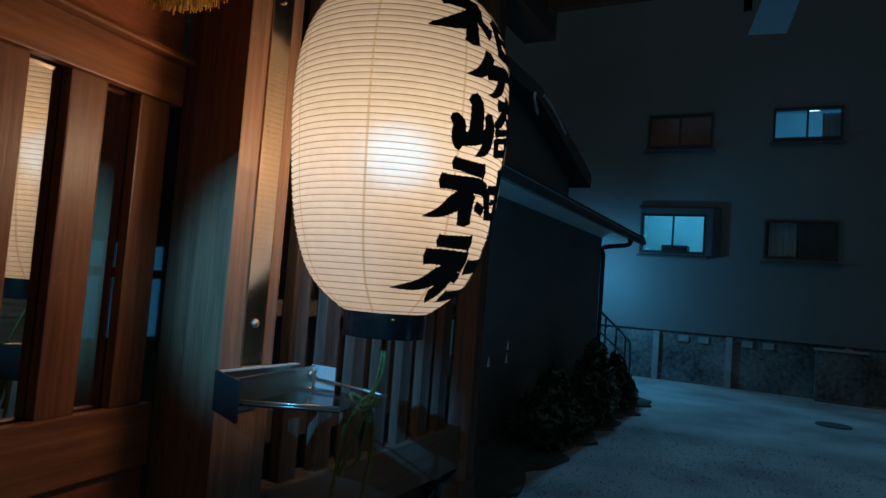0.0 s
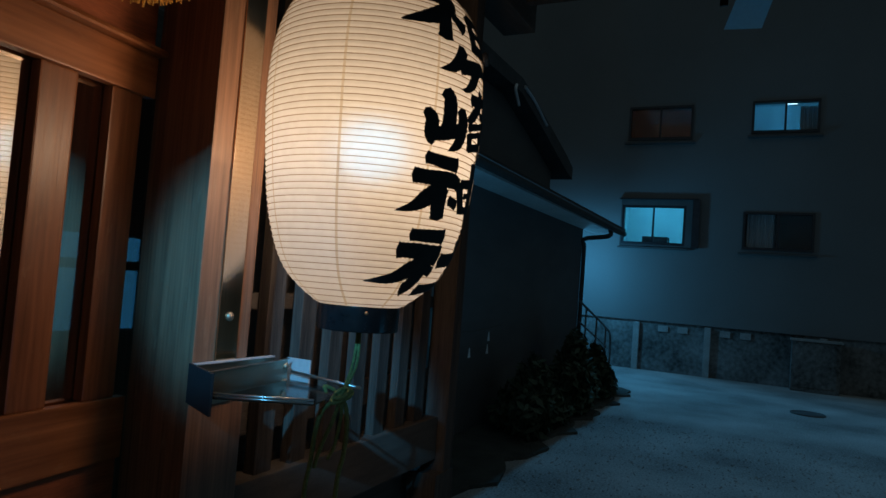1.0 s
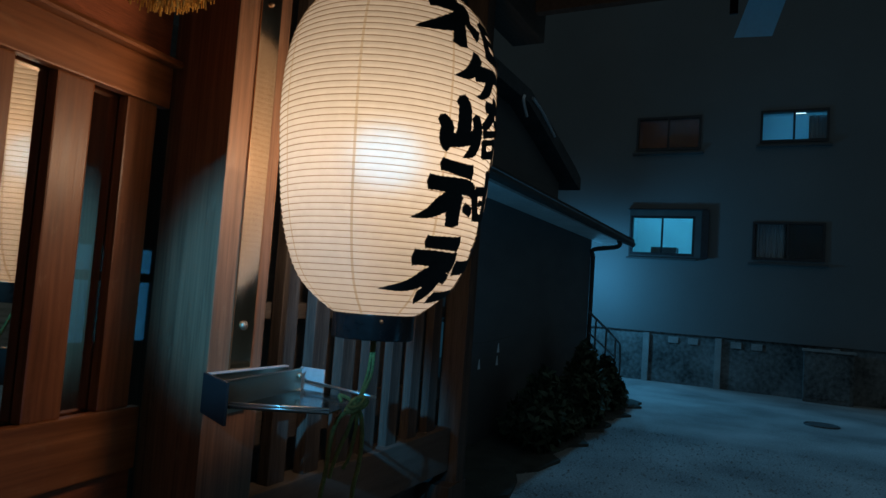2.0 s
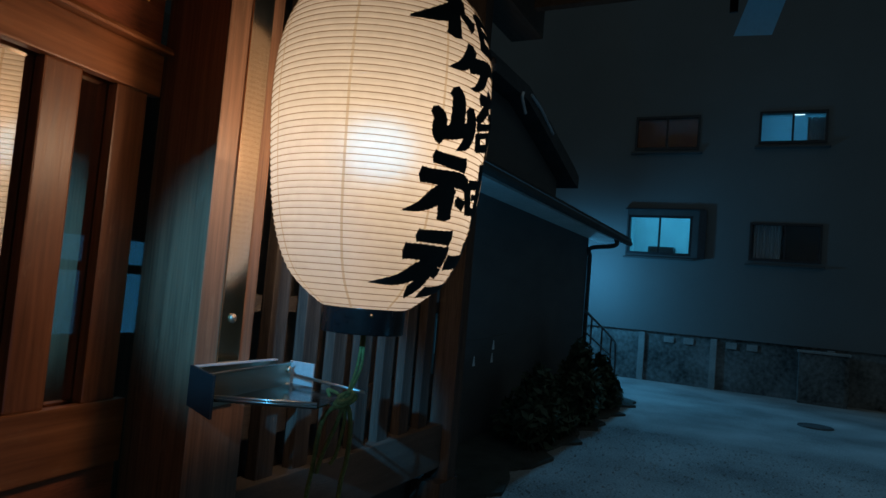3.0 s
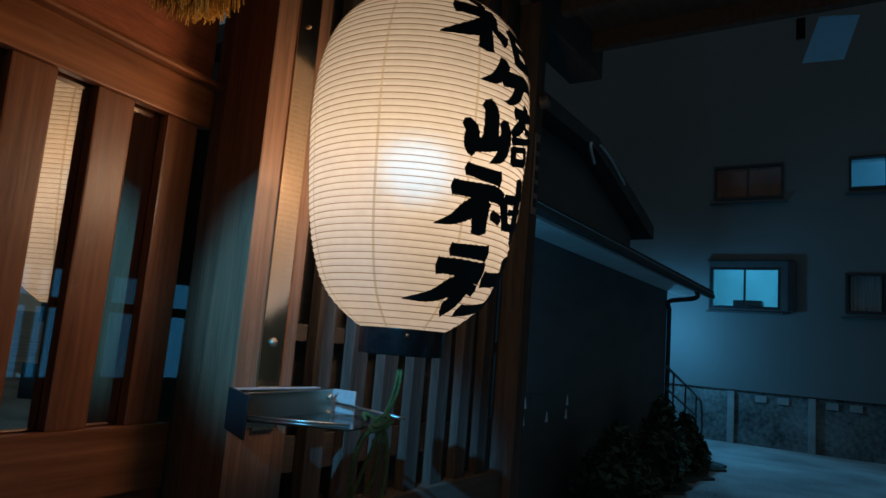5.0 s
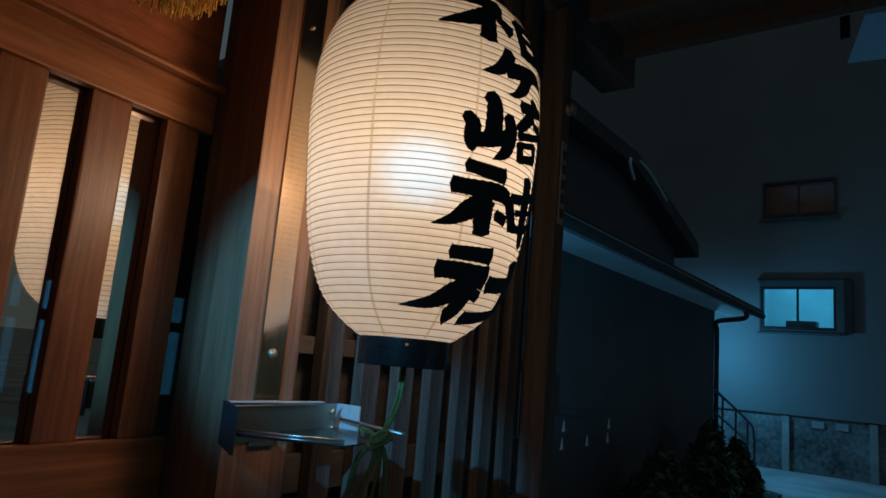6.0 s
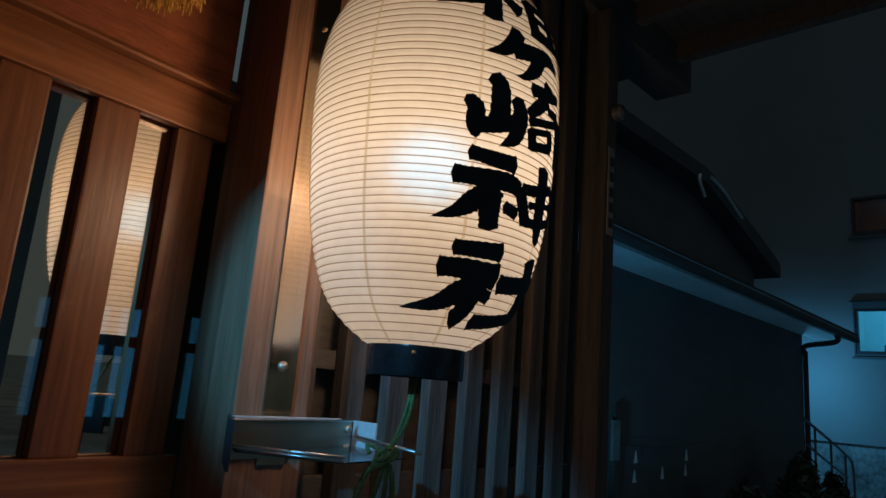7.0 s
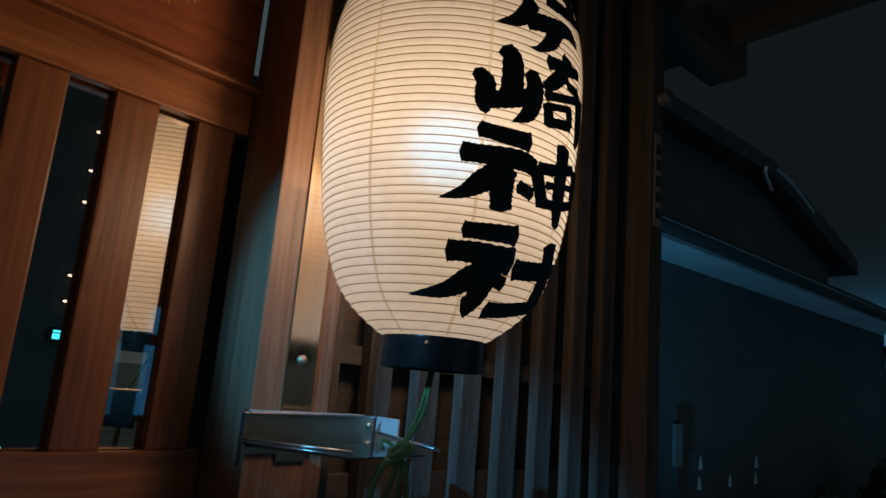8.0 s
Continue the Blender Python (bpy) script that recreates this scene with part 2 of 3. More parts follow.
def tube(points, radius, sides=8, bm=None, closed=False):
    """A round bar through points; radius: one number or one a point."""
    bm = bm or bmesh.new()
    pts = [Vector(p) for p in points]
    n = len(pts)
    rings, side = [], None
    for i, p in enumerate(pts):
        ahead = (pts[(i + 1) % n if closed else min(i + 1, n - 1)] - pts[(i - 1) % n if closed else max(i - 1, 0)]).normalized()
        if side is None:
            side = ahead.orthogonal().normalized()
        side = (side - ahead * side.dot(ahead)).normalized()
        other = ahead.cross(side)
        r = radius[i] if hasattr(radius, "__len__") else radius
        rings.append([bm.verts.new(p + r * (math.cos(2 * math.pi * k / sides) * side + math.sin(2 * math.pi * k / sides) * other)) for k in range(sides)])
    for i in range(n if closed else n - 1):
        a, b = rings[i], rings[(i + 1) % n]
        for k in range(sides):
            bm.faces.new((a[k], a[(k + 1) % sides], b[(k + 1) % sides], b[k]))
    if not closed:
        bm.faces.new(rings[0][::-1]), bm.faces.new(rings[-1])
    return bm


def curve_points(points, steps=6):
    """A smooth line through points."""
    p = [Vector(q) for q in points]
    p = [2 * p[0] - p[1], *p, 2 * p[-1] - p[-2]]
    out = []
    for i in range(1, len(p) - 2):
        for k in range(steps):
            t = k / steps
            out.append(0.5 * (2 * p[i] + (p[i + 1] - p[i - 1]) * t + (2 * p[i - 1] - 5 * p[i] + 4 * p[i + 1] - p[i + 2]) * t * t + (3 * p[i] - p[i - 1] - 3 * p[i + 1] + p[i + 2]) * t ** 3))
    return out + [p[-2]]


def lathe(profile, sides=64, bm=None, cap=False):
    """A round body about z from (radius, z)."""
    bm = bm or bmesh.new()
    rings = [[bm.verts.new((r * math.cos(2 * math.pi * k / sides), r * math.sin(2 * math.pi * k / sides), z)) for k in range(sides)] for r, z in profile]
    for a, b in zip(rings, rings[1:]):
        for k in range(sides):
            bm.faces.new((a[k], a[(k + 1) % sides], b[(k + 1) % sides], b[k]))
    if cap:
        bm.faces.new(rings[0][::-1]), bm.faces.new(rings[-1])
    return bm


# ---- ground ----
bm = bmesh.new()
bmesh.ops.create_grid(bm, x_segments=1, y_segments=1, size=400)
solid("ground", bm, GROUND, "pale gravel yard, worn and uneven", "ground", "structure")

rnd = random.Random(11)
bm = bmesh.new()
for i in range(6000):
    x, y = 4.2 + 5.5 * rnd.random() ** 1.3, 2.3 - 4.6 * rnd.random()
    r = 0.006 + 0.012 * rnd.random() ** 2
    ring = [bm.verts.new((x + r * (0.8 + 0.4 * rnd.random()) * math.cos(k * 1.2566), y + r * (0.8 + 0.4 * rnd.random()) * math.sin(k * 1.2566), 0.001)) for k in range(5)]
    top = bm.verts.new((x + 0.2 * r, y, r * (0.5 + 0.5 * rnd.random())))
    for k in range(5):
        bm.faces.new((ring[k], ring[(k + 1) % 5], top))
solid("gravel", bm, GROUND, "loose pale gravel lying on the yard", "gravel", "stuff")

# ---- shrine: lattice door, pillar, slatted fence, eaves ----
LAT = 1.405                               # front of the lattice
HINGE = (1.2, LAT, 0.35)
AJAR = SITE @ Matrix.Translation(HINGE) @ pose(0, 0, 0, 0, 0, 6.3) @ Matrix.Translation([-v for v in HINGE])
door = thing("lattice_door", HINGE, "reddish-brown cedar lattice door with upright bars", "door", turn=AJAR)
part("bottom_rail", box(-0.9, 1.215, LAT - 0.010, LAT + 0.019, 1.24, 1.395, 0.004), WOOD_H, door)
part("top_rail", box(-0.9, 1.215, LAT - 0.012, LAT + 0.019, 2.160, 2.268, 0.004), WOOD_H, door)
part("ledge", extrude_x([(LAT + 0.019, 2.2685), (LAT - 0.040, 2.2685), (LAT - 0.044, 2.274), (LAT - 0.040, 2.284), (LAT + 0.019, 2.292)], -0.9, 1.215), WOOD_H, door, "projecting rounded moulding")
part("lower_panel", box(-0.9, 1.215, LAT + 0.004, LAT + 0.019, 0.36, 1.238, 0.002), RED_PANEL, door)
bar = None
for i in range(11):
    x = 1.068 - 0.1925 * i
    if bar is None:
        bar = part("bar", box(x + 0.022, x + 0.118, LAT, LAT + 0.029, 1.395, 2.160, 0.005), WOOD, door)
    else:
        ob = new("bar", bar.data)
        ob.parent = door
        ob.location = (-0.1925 * i, 0, 0)
solid("door_glass", box(-0.9, 1.40, LAT + 0.031, LAT + 0.036, 0.4, 2.28), FILM_GLASS, "dark glass pane behind the lattice, mirroring the lantern", "window glass", "structure", turn=AJAR)

solid("transom_board", box(-0.9, 1.215, LAT + 0.005, LAT + 0.035, 2.294, 3.3, 0.003), RED_PANEL, "red-brown board above the lattice door", "wall panel", "structure", turn=AJAR)
solid("shrine_floor", box(-1.0, 3.0, 1.30, 4.2, 0.0, 0.34, 0.01), DARK_WOOD, "dark wooden floor edge of the shrine", "floor", "structure")
solid("wall_back", box(-1.0, 3.0, 4.2, 4.3, 0.0, 3.4), DARK_WOOD, "dark board wall inside the shrine", "wall", "structure")
# Unseen wall added so the door glass mirrors darkness instead of sky.
solid("dark_mirror_wall", box(-6.0, 4.5, -6.3, -6.0, 0.0, 7.0), DARK_WALL, "added dark wall across the walk, unseen, mirrored in the door glass", "wall", "structure")
solid("wall_side", box(-1.1, -1.0, 1.3, 4.3, 0.0, 3.4), DARK_WOOD, "dark board side wall of the shrine", "wall", "structure")

pillar = thing("pillar", (1.315, 1.3, 0.0), "square cedar pillar with a stainless strip on its face", "pillar")
part("shaft", box(1.22, 1.41, 1.184, 1.40, 0.0, 3.3, 0.006), PILLAR_WOOD, pillar)
part("metal_strip", box(1.29, 1.362, 1.178, 1.1835, 1.40, 2.75, 0.0008), PLATE, pillar, "brushed stainless strip")


def screw_head(parent, s, d, z, r=0.012):
    bm = lathe([(r, 0), (r, 0.004), (r * 0.6, 0.008), (r * 0.25, 0.010)], 16, cap=True)
    bmesh.ops.rotate(bm, verts=bm.verts, cent=(0, 0, 0), matrix=Matrix.Rotation(radians(90), 3, "X"))
    bmesh.ops.translate(bm, verts=bm.verts, vec=(s, d, z))
    part("screw", bm, STEEL, parent, "shiny screw head", True)


screw_head(pillar, 1.325, 1.178, 1.615)
screw_head(pillar, 1.322, 1.178, 2.457, 0.006)

# fence of upright slats
fence = thing("slat_fence", (2.1, 1.28, 0.0), "weathered upright slat fence with dark rails", "fence")
slat = None
for i in range(8):
    x = 1.44 + 0.1635 * i
    if slat is None:
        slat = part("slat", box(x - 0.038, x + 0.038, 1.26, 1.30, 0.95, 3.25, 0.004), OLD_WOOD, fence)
    else:
        ob = new("slat", slat.data)
        ob.parent = fence
        ob.location = (0.1635 * i, 0, 0)
part("lower_rail", box(1.415, 2.735, 1.235, 1.325, 0.95, 1.14, 0.006), DARK_WOOD, fence, "dark thick bottom rail")
part("middle_rail", box(1.415, 2.735, 1.303, 1.33, 1.25, 1.35, 0.004), DARK_WOOD, fence)
part("upper_rail", box(1.415, 2.735, 1.303, 1.33, 1.62, 1.67, 0.004), DARK_WOOD, fence)
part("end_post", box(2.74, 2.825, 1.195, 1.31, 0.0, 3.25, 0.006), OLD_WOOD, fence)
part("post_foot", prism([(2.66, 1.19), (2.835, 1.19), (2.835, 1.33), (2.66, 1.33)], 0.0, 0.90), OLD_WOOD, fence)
part("paper_strip", box(2.758, 2.808, 1.191, 1.194, 2.25, 2.62), PAPER_STRIP, fence, "narrow paper strip with dark brush marks")
for k in range(5):
    part("brush_mark", box(2.768, 2.798, 1.1885, 1.1905, 2.28 + 0.065 * k, 2.32 + 0.065 * k), INK, fence)
part("backing_board", box(1.415, 2.82, 1.36, 1.38, 0.0, 3.25), DARK_WOOD, fence, "dark board behind the slats")

# eaves over the walk
eaves = thing("eaves", (1.4, 0.5, 3.3), "dark wooden roof eaves over the lattice front", "roof")
part("roof_deck", box(-1.4, 3.75, -0.6, 2.2, 3.46, 3.56), DARK_WOOD, eaves)
part("front_beam", box(-1.4, 3.7, -0.55, -0.43, 3.30, 3.46, 0.006), DARK_WOOD, eaves)
part("wall_beam", box(-1.4, 3.7, 1.25, 1.45, 3.25, 3.46, 0.006), DARK_WOOD, eaves)
rafter = None
for i in range(12):
    x = -1.3 + 0.44 * i
    if rafter is None:
        rafter = part("rafter", box(x - 0.03, x + 0.03, -0.43, 1.25, 3.36, 3.46, 0.003), DARK_WOOD, eaves)
    else:
        ob = new("rafter", rafter.data)
        ob.parent = eaves
        ob.location = (0.44 * i, 0, 0)
plate = thing("plastic_sheet", (3.6, 0.1, 3.12), "translucent plastic sheet hung under the eaves, lit from behind", "plastic sheet")
bm = prism([(0.205, 3.13), (0.03, 3.12), (-0.035, 3.33), (0.13, 3.36)], 3.600, 3.601)
for v in bm.verts:
    v.co = (v.co.z, v.co.x, v.co.y)
part("sheet", bm, SHEET, plate)
part("clip", box(3.585, 3.6, 0.19, 0.23, 3.25, 3.36, 0.002), DARK_STEEL, plate)

# straw fringe above the door
straw = thing("straw_fringe", (0.78, 1.0, 2.2), "golden rice-straw fringe hanging over the door", "straw fringe")
bm = bmesh.new()
rnd = random.Random(5)
for i in range(1100):
    s = 0.50 + rnd.random() * 0.425
    d = 0.97 + rnd.random() * 0.07
    lean = (rnd.random() - 0.5) * 0.05
    z0 = 2.215 + 0.045 * abs(s - 0.85) / 0.08 * (1.0 if s > 0.85 else 0.35) + rnd.random() * 0.03
    tube([(s, d, 2.50), (s + lean * 0.5, d, (z0 + 2.50) / 2), (s + lean, d + (rnd.random() - 0.5) * 0.03, z0)], [0.0028, 0.0026, 0.0014], 4, bm)
tagged(part("straw", bm, STRAW, straw), kind="stuff")
part("straw_rope", tube([(0.2 + 0.075 * i, 1.005, 2.52 + 0.012 * math.sin(i * 1.9)) for i in range(11)], 0.035, 10), STRAW, straw, "twisted straw rope", True)

# ---- the big paper lantern ----
PROFILE = [(1.672, .100), (1.685, .122), (1.70, .142), (1.72, .165), (1.745, .188), (1.78, .208), (1.82, .223), (1.87, .237), (1.93, .248), (2.0, .256),
           (2.07, .262), (2.14, .267), (2.2, .267), (2.26, .264), (2.30, .258), (2.345, .247), (2.385, .230), (2.415, .210), (2.44, .184), (2.46, .150), (2.478, .105)]
PZ, PR = zip(*PROFILE)


def girth(z):
    """The lantern's radius at a height, smoothed."""
    return float(np.mean(np.interp([z + k for k in (-0.012, -0.006, 0, 0.006, 0.012)], PZ, PR)))


lantern = thing("paper_lantern", (AXIS[0], AXIS[1], 1.61), "large glowing cream paper lantern with black brushed characters", "lantern", turn=Matrix())
CENTRE = Vector((AXIS[0], AXIS[1], 0))
ribs = [1.680 + 0.0145 * i for i in range(55)]
levels = []
for a, b in zip(ribs, ribs[1:]):
    for k in range(4):
        f = k / 4
        levels.append((girth(a + (b - a) * f) - 0.0018 * math.sin(math.pi * f), a + (b - a) * f))
levels = [(0.098, 1.672), *levels, (girth(ribs[-1]), ribs[-1]), (0.105, 2.475)]
bm = lathe(levels, 120)
bmesh.ops.translate(bm, verts=bm.verts, vec=CENTRE)
paper = part("paper", bm, PAPER, lantern, "cream washi paper lit from within", True)
paper.visible_shadow = False
for z in ribs:
    r = girth(z) + 0.0003
    ring = [(AXIS[0] + r * math.cos(2 * math.pi * k / 96), AXIS[1] + r * math.sin(2 * math.pi * k / 96), z) for k in range(96)]
    part("rib", tube(ring, 0.0011, 4, closed=True), RIB, lantern).visible_shadow = False
for k in range(8):
    a = radians(-100 + 45 * k)
    bm = bmesh.new()
    last = None
    for i in range(61):
        z = 1.675 + (2.472 - 1.675) * i / 60
        r = girth(z) + 0.0006
        row = [bm.verts.new((AXIS[0] + r * math.cos(a + e / r), AXIS[1] + r * math.sin(a + e / r), z)) for e in (-0.003, 0.003)]
        if last:
            bm.faces.new((last[0], last[1], row[1], row[0]))
        last = row
    part("paper_seam", bm, SEAM, lantern).visible_shadow = False
bm = lathe([(0.094, 1.612), (0.0985, 1.612), (0.0998, 1.613), (0.1000, 1.615), (0.1004, 1.669), (0.1004, 1.672), (0.0995, 1.6755), (0.098, 1.676), (0.092, 1.676), (0.092, 1.620), (0.0, 1.620)], 64)
bmesh.ops.translate(bm, verts=bm.verts, vec=CENTRE)
part("bottom_ring", bm, LACQUER, lantern, "black lacquered wooden ring", True)
bm = lathe([(0.092, 2.47), (0.101, 2.47), (0.102, 2.52), (0.094, 2.52), (0.092, 2.50)], 64)
bmesh.ops.translate(bm, verts=bm.verts, vec=CENTRE)
part("top_ring", bm, LACQUER, lantern, "", True)
for a in (-74, 106):
    bm = bmesh.new()
    bmesh.ops.create_uvsphere(bm, u_segments=10, v_segments=6, radius=0.005)
    bmesh.ops.translate(bm, verts=bm.verts, vec=CENTRE + Vector((0.101 * math.cos(radians(a)), 0.101 * math.sin(radians(a)), 1.658)))
    part("rivet", bm, BRASS, lantern, "small copper rivet", True)
arc = [(AXIS[0] + 0.1 * math.cos(t), AXIS[1], 2.52 + 0.16 * math.sin(t)) for t in [math.pi * k / 16 for k in range(17)]]
part("handle", tube(arc, 0.005, 8), DARK_STEEL, lantern, "", True)
part("hanger", tube([(AXIS[0], AXIS[1], 2.68), (AXIS[0], AXIS[1], 3.46)], 0.004, 8), DARK_STEEL, lantern, "", True)
bm = bmesh.new()
bmesh.ops.create_uvsphere(bm, u_segments=16, v_segments=10, radius=0.03)
bmesh.ops.translate(bm, verts=bm.verts, vec=(AXIS[0], AXIS[1], 2.16))
part("bulb_socket", bm, LACQUER, lantern, "", True)

# brushed characters: strokes of (degrees round the lantern, height, half width)
STROKES = {}
STROKES["sleeve"] = [[(-56, 2.428, .010), (-46, 2.412, .016)], [(-68, 2.385, .014), (-40, 2.387, .016)], [(-43, 2.378, .016), (-57, 2.335, .017), (-75, 2.307, .003)],
               [(-50, 2.365, .017), (-51, 2.287, .018)], [(-45, 2.352, .009), (-36, 2.327, .016)], [(-30, 2.372, .013), (-26, 2.287, .014)],
               [(-30, 2.366, .012), (2, 2.370, .012)], [(-28, 2.335, .008), (2, 2.338, .008)], [(-26, 2.298, .012), (2, 2.302, .012)],
               [(3, 2.374, .013), (2, 2.287, .013)], [(-13, 2.42, .014), (-12, 2.30, .012)]]
STROKES["small_ke"] = [
    [(-38, 2.281, .013), (-41, 2.251, .015), (-46, 2.228, .011), (-54, 2.215, .001)],
    [(-41, 2.237, .015), (-29, 2.247, .016), (-16, 2.258, .013), (-8, 2.245, .004)],
    [(-26, 2.245, .017), (-28, 2.217, .014), (-34, 2.191, .007), (-39, 2.185, .001)]]
STROKES["cape"] = [
    [(-60, 2.119, .008), (-56, 2.099, .016), (-56, 2.068, .015), (-55, 2.047, .006)],
    [(-50, 2.170, .012), (-46, 2.148, .018), (-45, 2.082, .019)],
    [(-56, 2.069, .013), (-46, 2.078, .014), (-35, 2.098, .013)],
    [(-38, 2.140, .010), (-35, 2.109, .016), (-37, 2.065, .014), (-44, 2.039, .001)],
    [(-30, 2.172, .011), (-19, 2.179, .012), (-6, 2.191, .008)],
    [(-21, 2.197, .010), (-14, 2.191, .009)],
    [(-18, 2.172, .012), (-26, 2.138, .012), (-31, 2.121, .007)],
    [(-17, 2.150, .007), (-6, 2.151, .010)],
    [(-30, 2.107, .008), (-16, 2.123, .007), (-3, 2.143, .007)],
    [(-28, 2.094, .010), (-26, 2.054, .010)],
    [(-27, 2.090, .006), (-12, 2.108, .006)],
    [(-26, 2.062, .008), (-11, 2.077, .009)],
    [(-14, 2.105, .008), (-12, 2.075, .008)],
    [(-5, 2.143, .010), (-2, 2.083, .010), (-4, 2.048, .004)]]
STROKES["god"] = [
    [(-57, 2.017, .011), (-46, 2.013, .013), (-34, 2.013, .014)],
    [(-63, 1.974, .013), (-53, 1.974, .015), (-37, 1.977, .016), (-30, 1.970, .012)],
    [(-42, 1.966, .014), (-53, 1.930, .018), (-61, 1.906, .010), (-70, 1.893, .001)],
    [(-45, 1.957, .021), (-45, 1.919, .021), (-44, 1.885, .018)],
    [(-38, 1.932, .010), (-30, 1.924, .011)],
    [(-30, 1.975, .013), (-27, 1.945, .013), (-23, 1.911, .012)],
    [(-29, 1.974, .009), (-15, 1.986, .010), (0, 2.009, .007)],
    [(-23, 1.949, .006), (1, 1.973, .005)],
    [(-24, 1.916, .008), (-11, 1.924, .008), (6, 1.947, .007)],
    [(-14, 2.034, .013), (-13, 1.982, .015), (-12, 1.926, .014), (-10, 1.885, .007)],
    [(3, 2.008, .012), (7, 1.938, .012)]]
STROKES["shrine"] = [
    [(-59, 1.845, .011), (-49, 1.846, .013), (-33, 1.849, .014)],
    [(-65, 1.809, .014), (-53, 1.810, .016), (-32, 1.805, .019)],
    [(-38, 1.799, .017), (-53, 1.767, .019), (-65, 1.745, .011), (-83, 1.735, .001)],
    [(-43, 1.784, .021), (-46, 1.742, .021), (-52, 1.717, .015)],
    [(-40, 1.771, .010), (-33, 1.766, .011)],
    [(-31, 1.793, .014), (-16, 1.799, .015), (9, 1.817, .011)],
    [(-9, 1.855, .014), (-4, 1.807, .017), (1, 1.744, .016)],
    [(-38, 1.721, .011), (-19, 1.728, .012), (13, 1.750, .012)]]
MEAN_R = 0.267


def brush_stroke(nodes, n):
    bm = bmesh.new()
    line = curve_points([(radians(a) * MEAN_R, z, w) for a, z, w in nodes], 14)
    tail = nodes[-1][2] < 0.005
    count, last = len(line), None
    for i, p in enumerate(line):
        q, o = line[min(i + 1, count - 1)], line[max(i - 1, 0)]
        along = Vector((q.x - o.x, q.y - o.y)).normalized()
        side = Vector((-along.y, along.x))
        f = i / (count - 1)
        w = 1.13 * p.z * (1 + 0.18 * math.exp(-(f / 0.12) ** 2) + (0 if tail else 0.15 * math.exp(-((1 - f) / 0.12) ** 2)))
        w *= 1 + 0.05 * math.sin(i * 1.7 + n)
        row = []
        for k in (-1, -0.5, 0, 0.5, 1):
            slip = 0.006 * (0.6 - abs(k)) if i in (0, count - 1) else 0
            sign = -1 if i == 0 else 1
            wide = 1 / max(0.45, math.cos(p.x / MEAN_R + radians(62)))
            u, z = p.x + side.x * w * wide * k + along.x * slip * sign, p.y + side.y * w * k + along.y * slip * sign
            z = min(max(z, 1.676), 2.47)
            r, a = girth(z) + 0.0016 + 0.00025 * n, u / MEAN_R
            row.append(bm.verts.new((AXIS[0] + r * math.cos(a), AXIS[1] + r * math.sin(a), z)))
        if last:
            for k in range(4):
                bm.faces.new((last[k], last[k + 1], row[k + 1], row[k]))
        last = row
    bmesh.ops.recalc_face_normals(bm, faces=bm.faces)
    return bm


for strokes in STROKES.values():
    first = part("brushed_character", brush_stroke(strokes[0], 0), INK, lantern, "black brushed character")
    for n, nodes in enumerate(strokes[1:]):
        part("brush_stroke", brush_stroke(nodes, n + 1), INK, first)

# ---- tray and cord under the lantern ----
tray = thing("steel_bracket", (1.33, 1.0, 1.44), "stainless tray bracket screwed to the pillar", "bracket")
part("back_panel", box(1.215, 1.50, 1.170, 1.176, 1.430, 1.500, 0.001), STEEL_H, tray)
part("back_lip", box(1.215, 1.50, 1.164, 1.180, 1.5005, 1.504), PALE_STEEL, tray, "pale rolled lip")
part("front_panel", prism([(1.148, 1.056), (1.480, 1.102), (1.479, 1.107), (1.147, 1.061)], 1.430, 1.503), STEEL_H, tray, "brushed steel panel")
part("base_plate", prism([(1.150, 1.041), (1.259, 0.849), (1.455, 0.885), (1.486, 1.099)], 1.4465, 1.4495), MIRROR_STEEL, tray, "polished steel plate")
for z in (1.4525, 1.4590):
    part("edge_bar", tube([(1.148, 1.042, z), (1.260, 0.846, z)], 0.0027, 8), BRIGHT, tray, "bright rounded steel edge", True)
part("side_panel", prism([(1.131, 1.030), (1.137, 1.028), (1.211, 1.176), (1.205, 1.178)], 1.412, 1.506), PAINTED, tray, "dark painted side panel")
part("top_lip", tube([(1.146, 1.054, 1.505), (1.482, 1.100, 1.505)], 0.0022, 8), BRIGHT, tray, "bright rolled lip")
part("rod", tube([(1.496, 1.10, 1.470), (1.463, 0.853, 1.462)], 0.0042, 8), BRIGHT, tray, "thin steel rod", True)
part("tab", box(1.509, 1.515, 1.050, 1.130, 1.428, 1.504, 0.001), PALE_STEEL, tray, "small pale steel tab")
for s, z in ((1.468, 1.486), (1.468, 1.444)):
    bm = lathe([(0.009, 0), (0.009, 0.006), (0.005, 0.010)], 12, cap=True)
    bmesh.ops.rotate(bm, verts=bm.verts, cent=(0, 0, 0), matrix=Matrix.Rotation(radians(90), 3, "X"))
    bmesh.ops.translate(bm, verts=bm.verts, vec=(s, 1.101, z))
    part("bolt", bm, STEEL, tray, "", True)

cord = thing("green_cord", (-0.113, 1.60, 1.46), "green braided cord tied in a bow under the lantern", "cord", turn=Matrix())
KNOT = Vector((-0.130, 1.578, 1.458))


def strand(name, offsets, radius):
    """A cord from the knot through offsets across (x) and up (z)."""
    part(name, tube(curve_points([KNOT] + [KNOT + Vector((0.89 * u, 0.10 * math.sin(7 * k + 1) * 0.12, w)) for k, (u, w) in enumerate(offsets)]), radius, 8), ROPE, cord, "", True)


